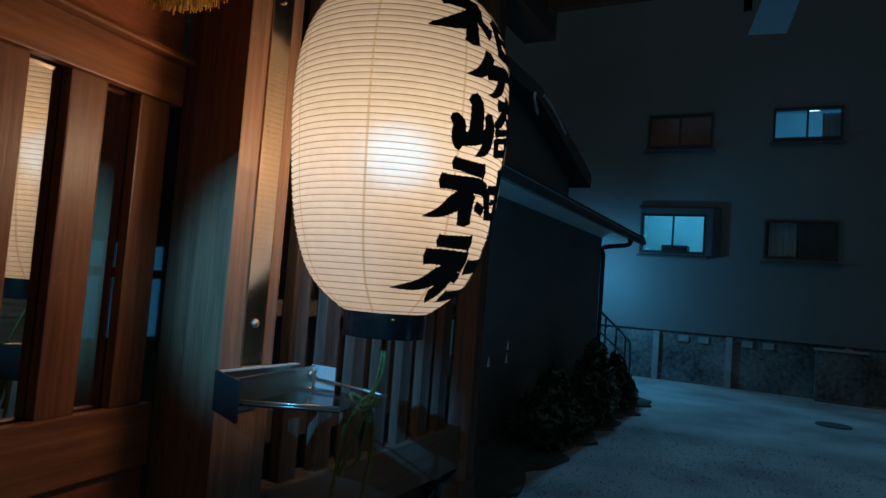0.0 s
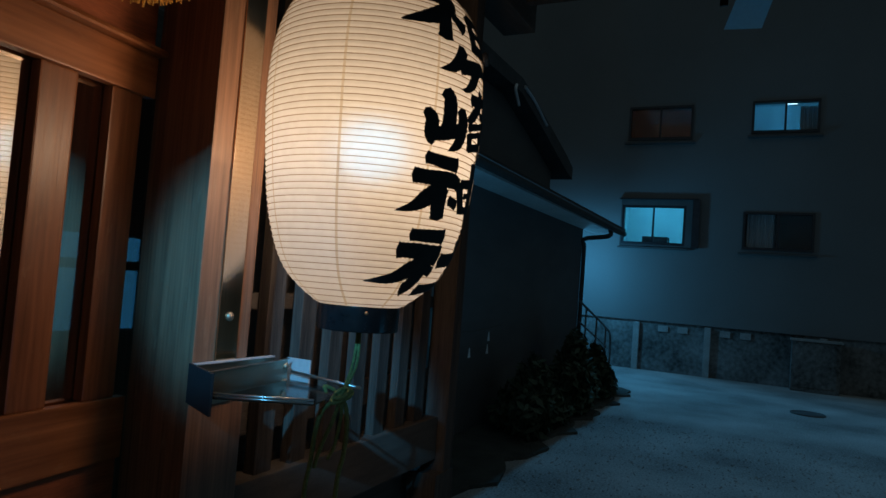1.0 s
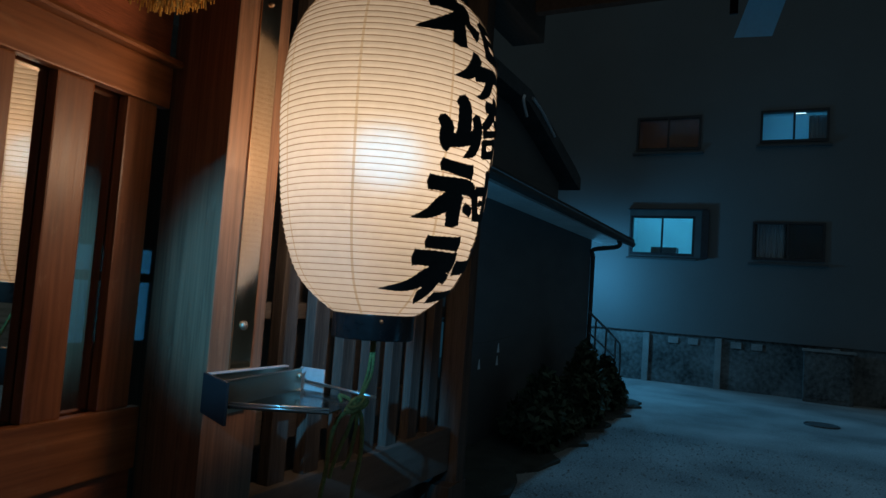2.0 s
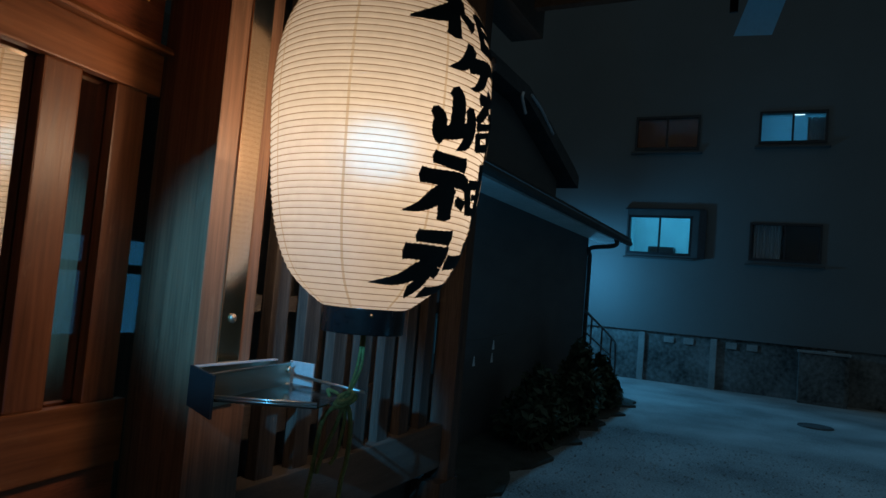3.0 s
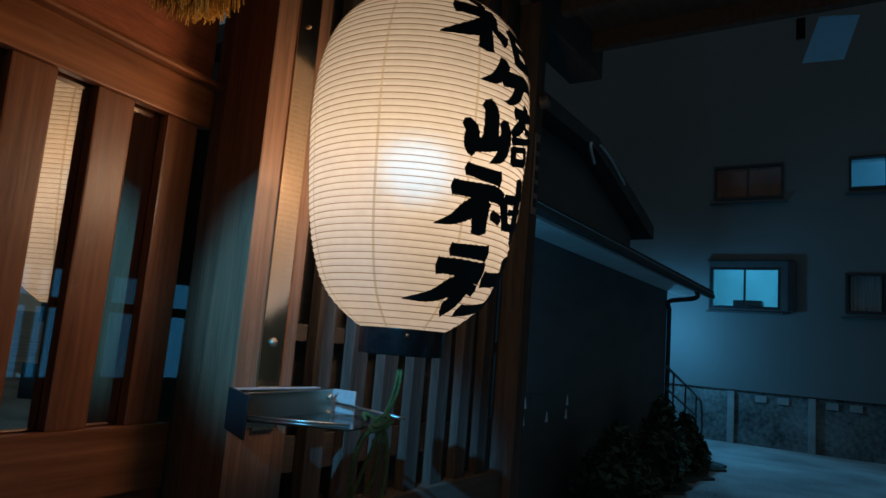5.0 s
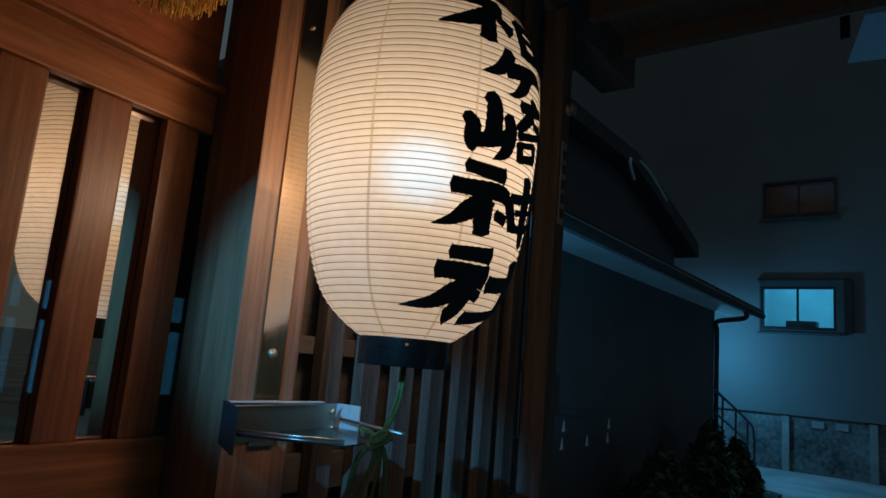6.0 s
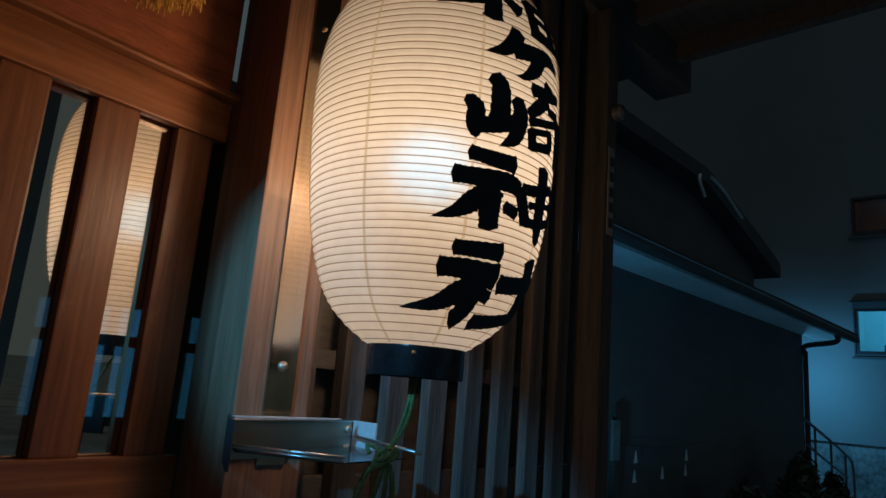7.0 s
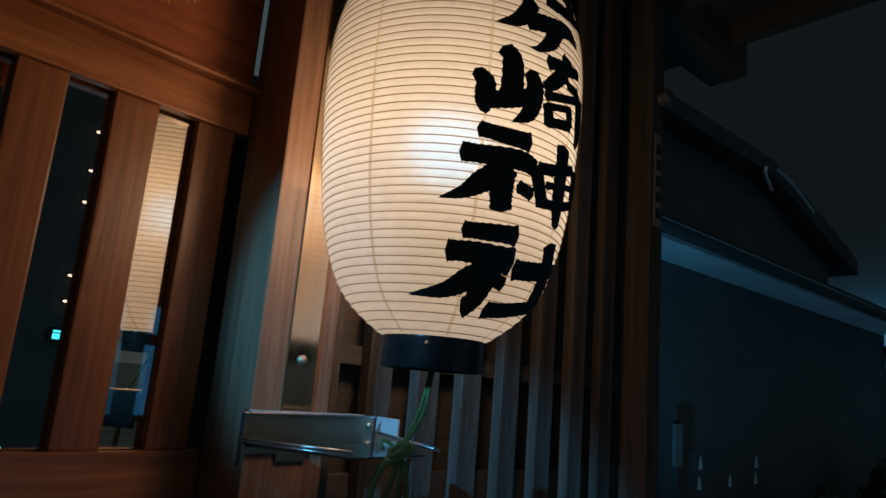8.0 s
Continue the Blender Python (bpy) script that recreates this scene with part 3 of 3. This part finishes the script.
for off in (0.0, 0.006):
    part("hanging_cord", tube(curve_points([(AXIS[0] + off, AXIS[1], 1.620), (-0.110 + off, 1.638, 1.585), (-0.114 + 1.5 * off, 1.612, 1.525), KNOT]), 0.0038, 8), ROPE, cord, "", True)
for off in ((0.008, 0, 0.004), (-0.006, 0.003, -0.004), (0.002, -0.004, 0.009)):
    c = KNOT + Vector(off)
    ring = [(c.x + 0.017 * math.cos(t), c.y + 0.010 * math.sin(t), c.z + 0.011 * math.sin(t + 0.7)) for t in [2 * math.pi * k / 20 for k in range(20)]]
    part("knot_turn", tube(ring, 0.0052, 8, closed=True), ROPE, cord, "", True)
strand("short_end", [(-0.023, 0.014), (-0.048, 0.020), (-0.040, 0.004)], 0.0043)
strand("loop", [(-0.045, -0.034), (-0.062, -0.085), (-0.068, -0.158), (-0.076, -0.225), (-0.070, -0.33)], 0.0055)
strand("loop", [(-0.017, -0.056), (-0.034, -0.096), (-0.050, -0.140), (-0.056, -0.170)], 0.0050)
strand("loop", [(0.003, -0.040), (-0.003, -0.085), (-0.011, -0.124), (-0.023, -0.147)], 0.0042)
strand("loop", [(0.014, -0.028), (0.020, -0.080), (0.017, -0.140), (0.008, -0.190), (0.002, -0.33)], 0.0055)

# ---- building beside the yard ----
side_house = thing("side_house", (9.0, 3.0, 0.0), "low dark house with deep eaves and a raised upper roof", "house")
part("wall", box(4.2, 12.0, 3.0, 7.5, 0.0, 3.0), DARK_WALL, side_house)
part("soffit", box(3.9, 12.7, 2.55, 3.0, 2.86, 2.90), SOFFIT, side_house, "pale soffit under the eaves")
part("roof", extrude_x([(2.42, 2.90), (2.42, 2.98), (4.6, 3.75), (4.6, 3.65)], 3.7, 12.95), ROOF, side_house)
part("gutter", tube([(3.7, 2.42, 2.90), (12.8, 2.42, 2.87)], 0.055, 10), PIPE, side_house)
bm = prism([(4.2, 3.05), (8.9, 3.05), (10.6, 3.05), (10.6, 3.66), (9.3, 4.02), (8.2, 4.30), (4.2, 4.30)], 3.25, 7.5)
for v in bm.verts:
    v.co = (v.co.x, v.co.z, v.co.y)
part("upper_wall", bm, DARK_WALL, side_house)
bm = prism([(3.9, 4.31), (8.2, 4.31), (9.3, 4.03), (10.6, 3.67), (10.95, 3.60), (10.95, 3.80), (10.6, 3.92), (9.35, 4.24), (8.25, 4.50), (3.9, 4.50)], 2.98, 7.6)
for v in bm.verts:
    v.co = (v.co.x, v.co.z, v.co.y)
part("upper_roof", bm, ROOF, side_house)
part("downpipe", tube(curve_points([(11.7, 2.45, 2.86), (11.7, 2.46, 2.73), (11.9, 2.93, 2.68), (12.0, 2.96, 2.55)], 5) + [Vector((12.02, 2.96, 0.05))], 0.04, 8), PIPE, side_house)

# stair rail
rail = thing("stair_rail", (12.5, 2.6, 0.0), "thin painted iron stair rail", "rail")
part("top_rail", tube(curve_points([(10.5, 2.6, 1.58), (12.6, 2.6, 1.08), (13.05, 2.6, 0.85), (13.1, 2.6, 0.0)], 5), 0.02, 8), RAIL, rail)
part("low_rail", tube([(10.55, 2.6, 1.25), (12.7, 2.6, 0.72)], 0.015, 8), RAIL, rail)
for x in (11.0, 11.8, 12.6):
    part("post", tube([(x, 2.6, 0.0), (x, 2.6, 1.46 - (x - 11) * 0.235)], 0.016, 8), RAIL, rail)

# ---- apartment house across the yard ----
FAC = 16.2
flats = thing("apartment_house", (FAC, 0.0, 0.0), "pale stucco two-storey apartment house with sliding windows", "house")
WINDOWS = [(1.72, 3.10, 2.97, 3.84), (-0.90, 0.45, 2.95, 3.74), (1.68, 3.08, 5.47, 6.22), (-0.90, 0.38, 5.57, 6.24)]


def wall_with_holes(y0, y1, z0, z1, holes, x0, x1):
    ys = sorted({y0, y1, *[h[0] for h in holes], *[h[1] for h in holes]})
    zs = sorted({z0, z1, *[h[2] for h in holes], *[h[3] for h in holes]})
    bm = bmesh.new()
    for a, b in zip(ys, ys[1:]):
        for c, e in zip(zs, zs[1:]):
            m, n = (a + b) / 2, (c + e) / 2
            if not any(h[0] < m < h[1] and h[2] < n < h[3] for h in holes):
                box(x0, x1, a, b, c, e, bm=bm)
    return bm


part("wall", wall_with_holes(-14, 24, 1.15, 13.0, WINDOWS, FAC, FAC + 0.2), STUCCO, flats)
part("foundation", box(FAC + 0.06, FAC + 0.25, -14, 24, 0.0, 1.148), CONCRETE, flats, "dark stained concrete base")
part("roof", box(FAC - 0.02, FAC + 6, -14.5, 24.5, 13.0, 13.2), ROOF, flats)
for y in (2.65, 1.08, -1.2, -3.2):
    part("base_pier", box(FAC - 0.02, FAC + 0.06, y - 0.07, y + 0.07, 0.0, 1.12, 0.01), POST_CONCRETE, flats)


def sliding_window(y0, y1, z0, z1, hood):
    w = 0.045
    win = part("window", wall_with_holes(y0 - 0.03, y1 + 0.03, z0 - 0.03, z1 + 0.03, [(y0 + 0.02, y1 - 0.02, z0 + 0.03, z1 - 0.02)], FAC - 0.03, FAC + 0.05), ALU, flats, "dark aluminium sliding window")
    m = (y0 + y1) / 2
    part("sash_bar", box(FAC - 0.015, FAC + 0.02, m - w / 2, m + w / 2, z0 + 0.03, z1 - 0.02), ALU, win)
    part("pane", box(FAC + 0.022, FAC + 0.026, y0 + 0.02, y1 - 0.02, z0 + 0.03, z1 - 0.02), PANE, win).visible_shadow = False
    part("sill", box(FAC - 0.09, FAC - 0.001, y0 - 0.10, y1 + 0.10, z0 - 0.13, z0 - 0.09, 0.004), SURROUND, win, "grey projecting sill")
    if hood:
        part("surround", wall_with_holes(y0 - 0.30, y1 + 0.06, z0 - 0.06, z1 + 0.17, [(y0 - 0.035, y1 + 0.031, z0 - 0.031, z1 + 0.031)], FAC - 0.05, FAC - 0.001), SURROUND, win, "grey window surround")
        part("shutter_box", box(FAC - 0.10, FAC - 0.052, y0 - 0.34, y0 - 0.18, z0 - 0.08, z1 + 0.17, 0.004), ALU, win)
        part("hood", box(FAC - 0.12, FAC - 0.001, y0 - 0.3, y1 + 0.1, z1 + 0.171, z1 + 0.19), ALU, win)
    return win


for n, (y0, y1, z0, z1) in enumerate(WINDOWS):
    sliding_window(y0, y1, z0, z1, n == 0)


def room(y0, y1, z0, z1):
    """The room behind a window: floor, ceiling and three walls."""
    x0, x1, t = FAC + 0.2, FAC + 2.2, 0.05
    bm = box(x1, x1 + t, y0 - 0.3, y1 + 0.3, z0 - 0.6, z1 + 0.5)
    box(x0, x1, y0 - 0.35, y0 - 0.3, z0 - 0.6, z1 + 0.5, bm=bm)
    box(x0, x1, y1 + 0.3, y1 + 0.35, z0 - 0.6, z1 + 0.5, bm=bm)
    box(x0, x1, y0 - 0.3, y1 + 0.3, z0 - 0.65, z0 - 0.6, bm=bm)
    box(x0, x1, y0 - 0.3, y1 + 0.3, z1 + 0.5, z1 + 0.55, bm=bm)
    return part("room", bm, PLASTER, flats, "plain plastered room behind a window")


for w in WINDOWS:
    room(*w)
lamp("room_light", site(FAC + 1.0, 2.4, 4.25), 21, (0.06, 0.58, 1.0), 0.05)
lamp("room_light", site(FAC + 0.8, -0.4, 6.62), 9, (0.05, 0.50, 1.0), 0.05)
lamp("room_light", site(FAC + 0.7, 2.3, 6.6), 0.30, (1.0, 0.40, 0.09), 0.05)
solid("cabinet", box(FAC + 0.6, FAC + 1.0, 2.15, 2.75, 2.36, 3.19, 0.01), FURNITURE, "grey cabinet standing inside the lit room", "cabinet", base=(FAC + 0.8, 2.45, 2.36))


def curtain(y0, y1, z0, z1, x):
    bm = bmesh.new()
    last = None
    for i in range(41):
        y = y0 + (y1 - y0) * i / 40
        xx = x + 0.03 * math.sin(i * 1.4)
        row = [bm.verts.new((xx, y, z0)), bm.verts.new((xx, y, z1))]
        if last:
            bm.faces.new((last[0], row[0], row[1], last[1]))
        last = row
    return bm


solid("curtain", curtain(-0.15, 0.40, 2.9, 3.8, FAC + 0.3), CURTAIN, "pale gathered curtain hanging in a dark window", "curtain", base=(FAC + 0.3, 0.1, 2.9))
solid("curtain", curtain(-0.92, -0.55, 5.5, 6.2, FAC + 0.3), CURTAIN, "pale curtain drawn aside in a lit window", "curtain", base=(FAC + 0.3, -0.7, 5.5))
solid("tube_lamp", tube([(FAC + 0.8, -0.25, 6.41), (FAC + 0.8, -0.50, 6.41)], 0.02, 8), TUBE_GLOW, "bright fluorescent tube on the ceiling", "lamp", base=(FAC + 0.8, -0.4, 6.41))

# utility box by the base
ubox = thing("utility_box", (FAC - 0.2, -1.05, 0.0), "grey utility box standing against the base wall", "utility box")
part("cabinet_body", box(FAC - 0.36, FAC - 0.03, -1.50, -0.60, 0.0, 1.04, 0.02), CONCRETE, ubox)
part("cabinet_lid", box(FAC - 0.39, FAC - 0.03, -1.53, -0.57, 1.041, 1.085, 0.01), POST_CONCRETE, ubox)
part("door_panel", box(FAC - 0.372, FAC - 0.361, -1.43, -0.67, 0.10, 0.96, 0.004), CONCRETE, ubox)
for y in (2.05, 1.62, 0.72, 0.30):
    part("air_vent", box(FAC + 0.03, FAC + 0.059, y - 0.11, y + 0.11, 0.93, 1.07, 0.004), POST_CONCRETE, flats)
drain = thing("drain_cover", (12.6, -0.77, 0.0), "dark cast-iron drain cover set in the gravel", "drain cover")
bm = lathe([(0.0, 0.02), (0.22, 0.02), (0.225, 0.012), (0.235, 0.012), (0.24, 0.022), (0.26, 0.022), (0.265, 0.0)], 28)
bmesh.ops.translate(bm, verts=bm.verts, vec=(12.6, -0.77, 0.0))
part("cover", bm, RAIL, drain)

# unseen street lamp behind the low house; hood added to shade the upper facade
post = thing("street_lamp", (14.8, 4.3, 0.0), "slim grey street lamp, unseen, with a hood cutting its upward light", "street lamp")
part("pole", tube([(14.8, 4.3, 0), (14.8, 4.3, 2.82)], 0.05, 10), RAIL, post)
part("hood", box(14.45, 15.15, 3.75, 4.45, 2.82, 2.88, 0.02), RAIL, post)

# shrubs at the house corner


def shrub(name, base, rx, ry, h, leaves, seed, label):
    rnd = random.Random(seed)
    ob = thing(name, base, label, "shrub")
    b = Vector(base)
    bm = bmesh.new()
    tips = []
    for i in range(9):
        a = rnd.random() * 6.28
        tip = b + Vector((rx * 0.7 * math.cos(a) * rnd.random(), ry * 0.7 * math.sin(a) * rnd.random(), h * (0.5 + 0.4 * rnd.random())))
        tube([b, (b + tip) / 2 + Vector((0.03, 0.02, 0.05)), tip], [0.018, 0.012, 0.005], 5, bm)
        tips.append(tip)
    part("stems", bm, BARK, ob)
    bm = bmesh.new()
    for i in range(leaves):
        a, c = rnd.random() * 6.28, rnd.random() ** 0.5
        z = rnd.random()
        wide = (0.55 + 0.6 * math.sin(math.pi * min(1, z + 0.15))) * (0.85 + 0.25 * math.sin(3 * a + seed))
        p = b + Vector((rx * c * wide * math.cos(a), ry * c * wide * math.sin(a), h * (0.03 + 0.97 * z * (0.8 + 0.2 * math.sin(2 * a)))))
        t = Vector((rnd.random() - 0.5, rnd.random() - 0.5, rnd.random() - 0.3)).normalized()
        s = t.orthogonal().normalized()
        n = 0.05 + 0.05 * rnd.random()
        bm.faces.new([bm.verts.new(p - t * n), bm.verts.new(p + s * n * 0.4 + Vector((0, 0, 0.01))), bm.verts.new(p + t * n), bm.verts.new(p - s * n * 0.4)])
    tagged(part("foliage", bm, LEAF, ob), kind="stuff")
    return ob


# Dark bed added to blacken the ground where the house's shadow falls.
edge = []
for i in range(36):
    x = 3.5 + 9.0 * i / 35
    edge.append((x, 2.06 + 0.10 * math.sin(i * 1.3) + 0.07 * math.sin(i * 3.1) + 0.5 * max(0, (4.9 - x) / 1.4)))
solid("shade_bed", prism(edge + [(12.5, 2.99), (3.5, 2.99)], -0.05, 0.035), SHADE_SOIL, "dark bed along the house wall, standing in for its shadow", "planting bed", "structure")
shrub("shrub", (11.2, 2.45, 0), 0.9, 0.35, 0.85, 2600, 1, "dark leafy shrub at the house corner")
shrub("shrub", (9.6, 2.4, 0), 0.9, 0.4, 1.15, 2200, 2, "dark rounded shrub along the house wall")
shrub("shrub", (7.8, 2.4, 0), 0.8, 0.4, 0.9, 1800, 3, "low dark shrub along the house wall")

# back partition of the shrine room; panes emit blue in place of yard light
FROST = glow("emitting_frosted_glass", (0.06, 0.46, 1.0), 0.62)
FROST_DIM = glow("dim_emitting_frosted_glass", (0.07, 0.48, 0.95), 0.30)
partition = thing("partition", (1.0, 3.25, 0.34), "dark wooden partition with frosted panes that emit blue", "partition")
part("board", box(-0.95, 2.95, 3.215, 3.27, 0.34, 3.2), DARK_WOOD, partition)
part("cross_rail", box(1.30, 2.75, 3.19, 3.214, 1.665, 1.715, 0.003), DARK_WOOD, partition)
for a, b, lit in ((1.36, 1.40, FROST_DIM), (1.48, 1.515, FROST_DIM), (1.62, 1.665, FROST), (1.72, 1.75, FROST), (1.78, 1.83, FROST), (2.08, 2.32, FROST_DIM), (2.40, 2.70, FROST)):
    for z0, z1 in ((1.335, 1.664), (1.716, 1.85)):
        part("pane", box(a, b, 3.205, 3.214, z0, z1), lit, partition, "frosted pane with its own blue glow")
    part("stile", box(b + 0.004, b + 0.018, 3.185, 3.2145, 1.30, 1.664, 0.002), DARK_WOOD, partition)

# small lights assumed across the walk, for glints mirrored in the door glass
CYAN_GLOW = glow("cyan_box_glow", (0.05, 0.75, 1.0), 2.2)
LAMP_GLOW = glow("small_lamp_glow", (1.0, 0.86, 0.70), 2.5)
display = thing("cyan_glow_box", (4.15, -5.99, 1.75), "assumed cyan glowing box on the opposite wall, mirrored in the glass", "display")
part("case", box(4.04, 4.26, -5.998, -5.955, 1.74, 1.91, 0.006), PAINTED, display)
part("screen", box(4.07, 4.23, -5.954, -5.950, 1.77, 1.84), CYAN_GLOW, display, "glowing cyan panel, assumed")
part("screen", box(4.07, 4.23, -5.954, -5.950, 1.852, 1.88), CYAN_GLOW, display, "glowing cyan panel, assumed")
for z in (2.25, 2.58, 3.55, 3.98, 4.52):
    wall_lamp = thing("wall_lamp", (4.15, -5.99, z), "tiny warm lamp, its place on the opposite wall assumed", "lamp", group="lamps on the opposite wall")
    part("back_plate", box(4.11, 4.19, -5.998, -5.985, z - 0.04, z + 0.04, 0.004), PAINTED, wall_lamp)
    bm = bmesh.new()
    bmesh.ops.create_uvsphere(bm, u_segments=10, v_segments=8, radius=0.024)
    bmesh.ops.scale(bm, verts=bm.verts, vec=(1.3, 0.8, 0.7))
    bmesh.ops.translate(bm, verts=bm.verts, vec=(4.15, -5.967, z))
    part("bulb", bm, LAMP_GLOW, wall_lamp, "glowing bulb", True)

# small things by the low house
streamers = thing("paper_streamers", (6.9, 2.9, 1.2), "small white folded paper streamers on a thin cord", "paper streamer")
part("cord", tube(curve_points([(5.9, 2.9, 1.24), (6.9, 2.9, 1.19), (7.9, 2.9, 1.24)]), 0.004, 6), DARK_WOOD, streamers)
for x, z in ((6.35, 1.17), (6.33, 1.00), (6.90, 1.01), (7.45, 1.17), (7.43, 1.02)):
    bm = prism([(x - 0.036, z - 0.11), (x + 0.036, z - 0.11), (x + 0.006, z), (x - 0.006, z)], 2.890, 2.893)
    for v in bm.verts:
        v.co = (v.co.x, v.co.z, v.co.y)
    part("streamer", bm, WHITE_METAL, streamers)
board = thing("notice_board", (5.9, 2.85, 0.0), "narrow pale notice board on a post by the house", "notice board")
part("post", box(5.88, 5.93, 2.85, 2.90, 0.0, 1.5, 0.004), DARK_WOOD, board)
part("board", box(5.80, 5.92, 2.82, 2.848, 1.10, 1.44, 0.003), PAPER_STRIP, board)
knob = thing("insulator", (2.80, 1.19, 2.78), "small round porcelain insulator on the fence post", "insulator")
bm = lathe([(0.0, 0), (0.03, 0), (0.034, 0.01), (0.022, 0.02), (0.034, 0.03), (0.03, 0.04), (0, 0.045)], 20)
bmesh.ops.rotate(bm, verts=bm.verts, cent=(0, 0, 0), matrix=Matrix.Rotation(radians(90), 3, "X"))
bmesh.ops.translate(bm, verts=bm.verts, vec=(2.80, 1.195, 2.78))
part("body", bm, RAIL, knob, "", True)
# Pale tubes put in for light streaks glinting on the upper roof.
for pts in (((7.98, 3.0, 4.34), (7.96, 3.0, 4.26), (8.12, 3.0, 4.10)), ((8.30, 3.0, 4.40), (8.75, 3.0, 4.32), (9.34, 3.0, 4.13))):
    part("roof_glint", tube(curve_points([(x, y - 0.03, z) for x, y, z in pts]), 0.022, 8), GLINT_METAL, side_house, "pale metal tube standing in for a roof glint")
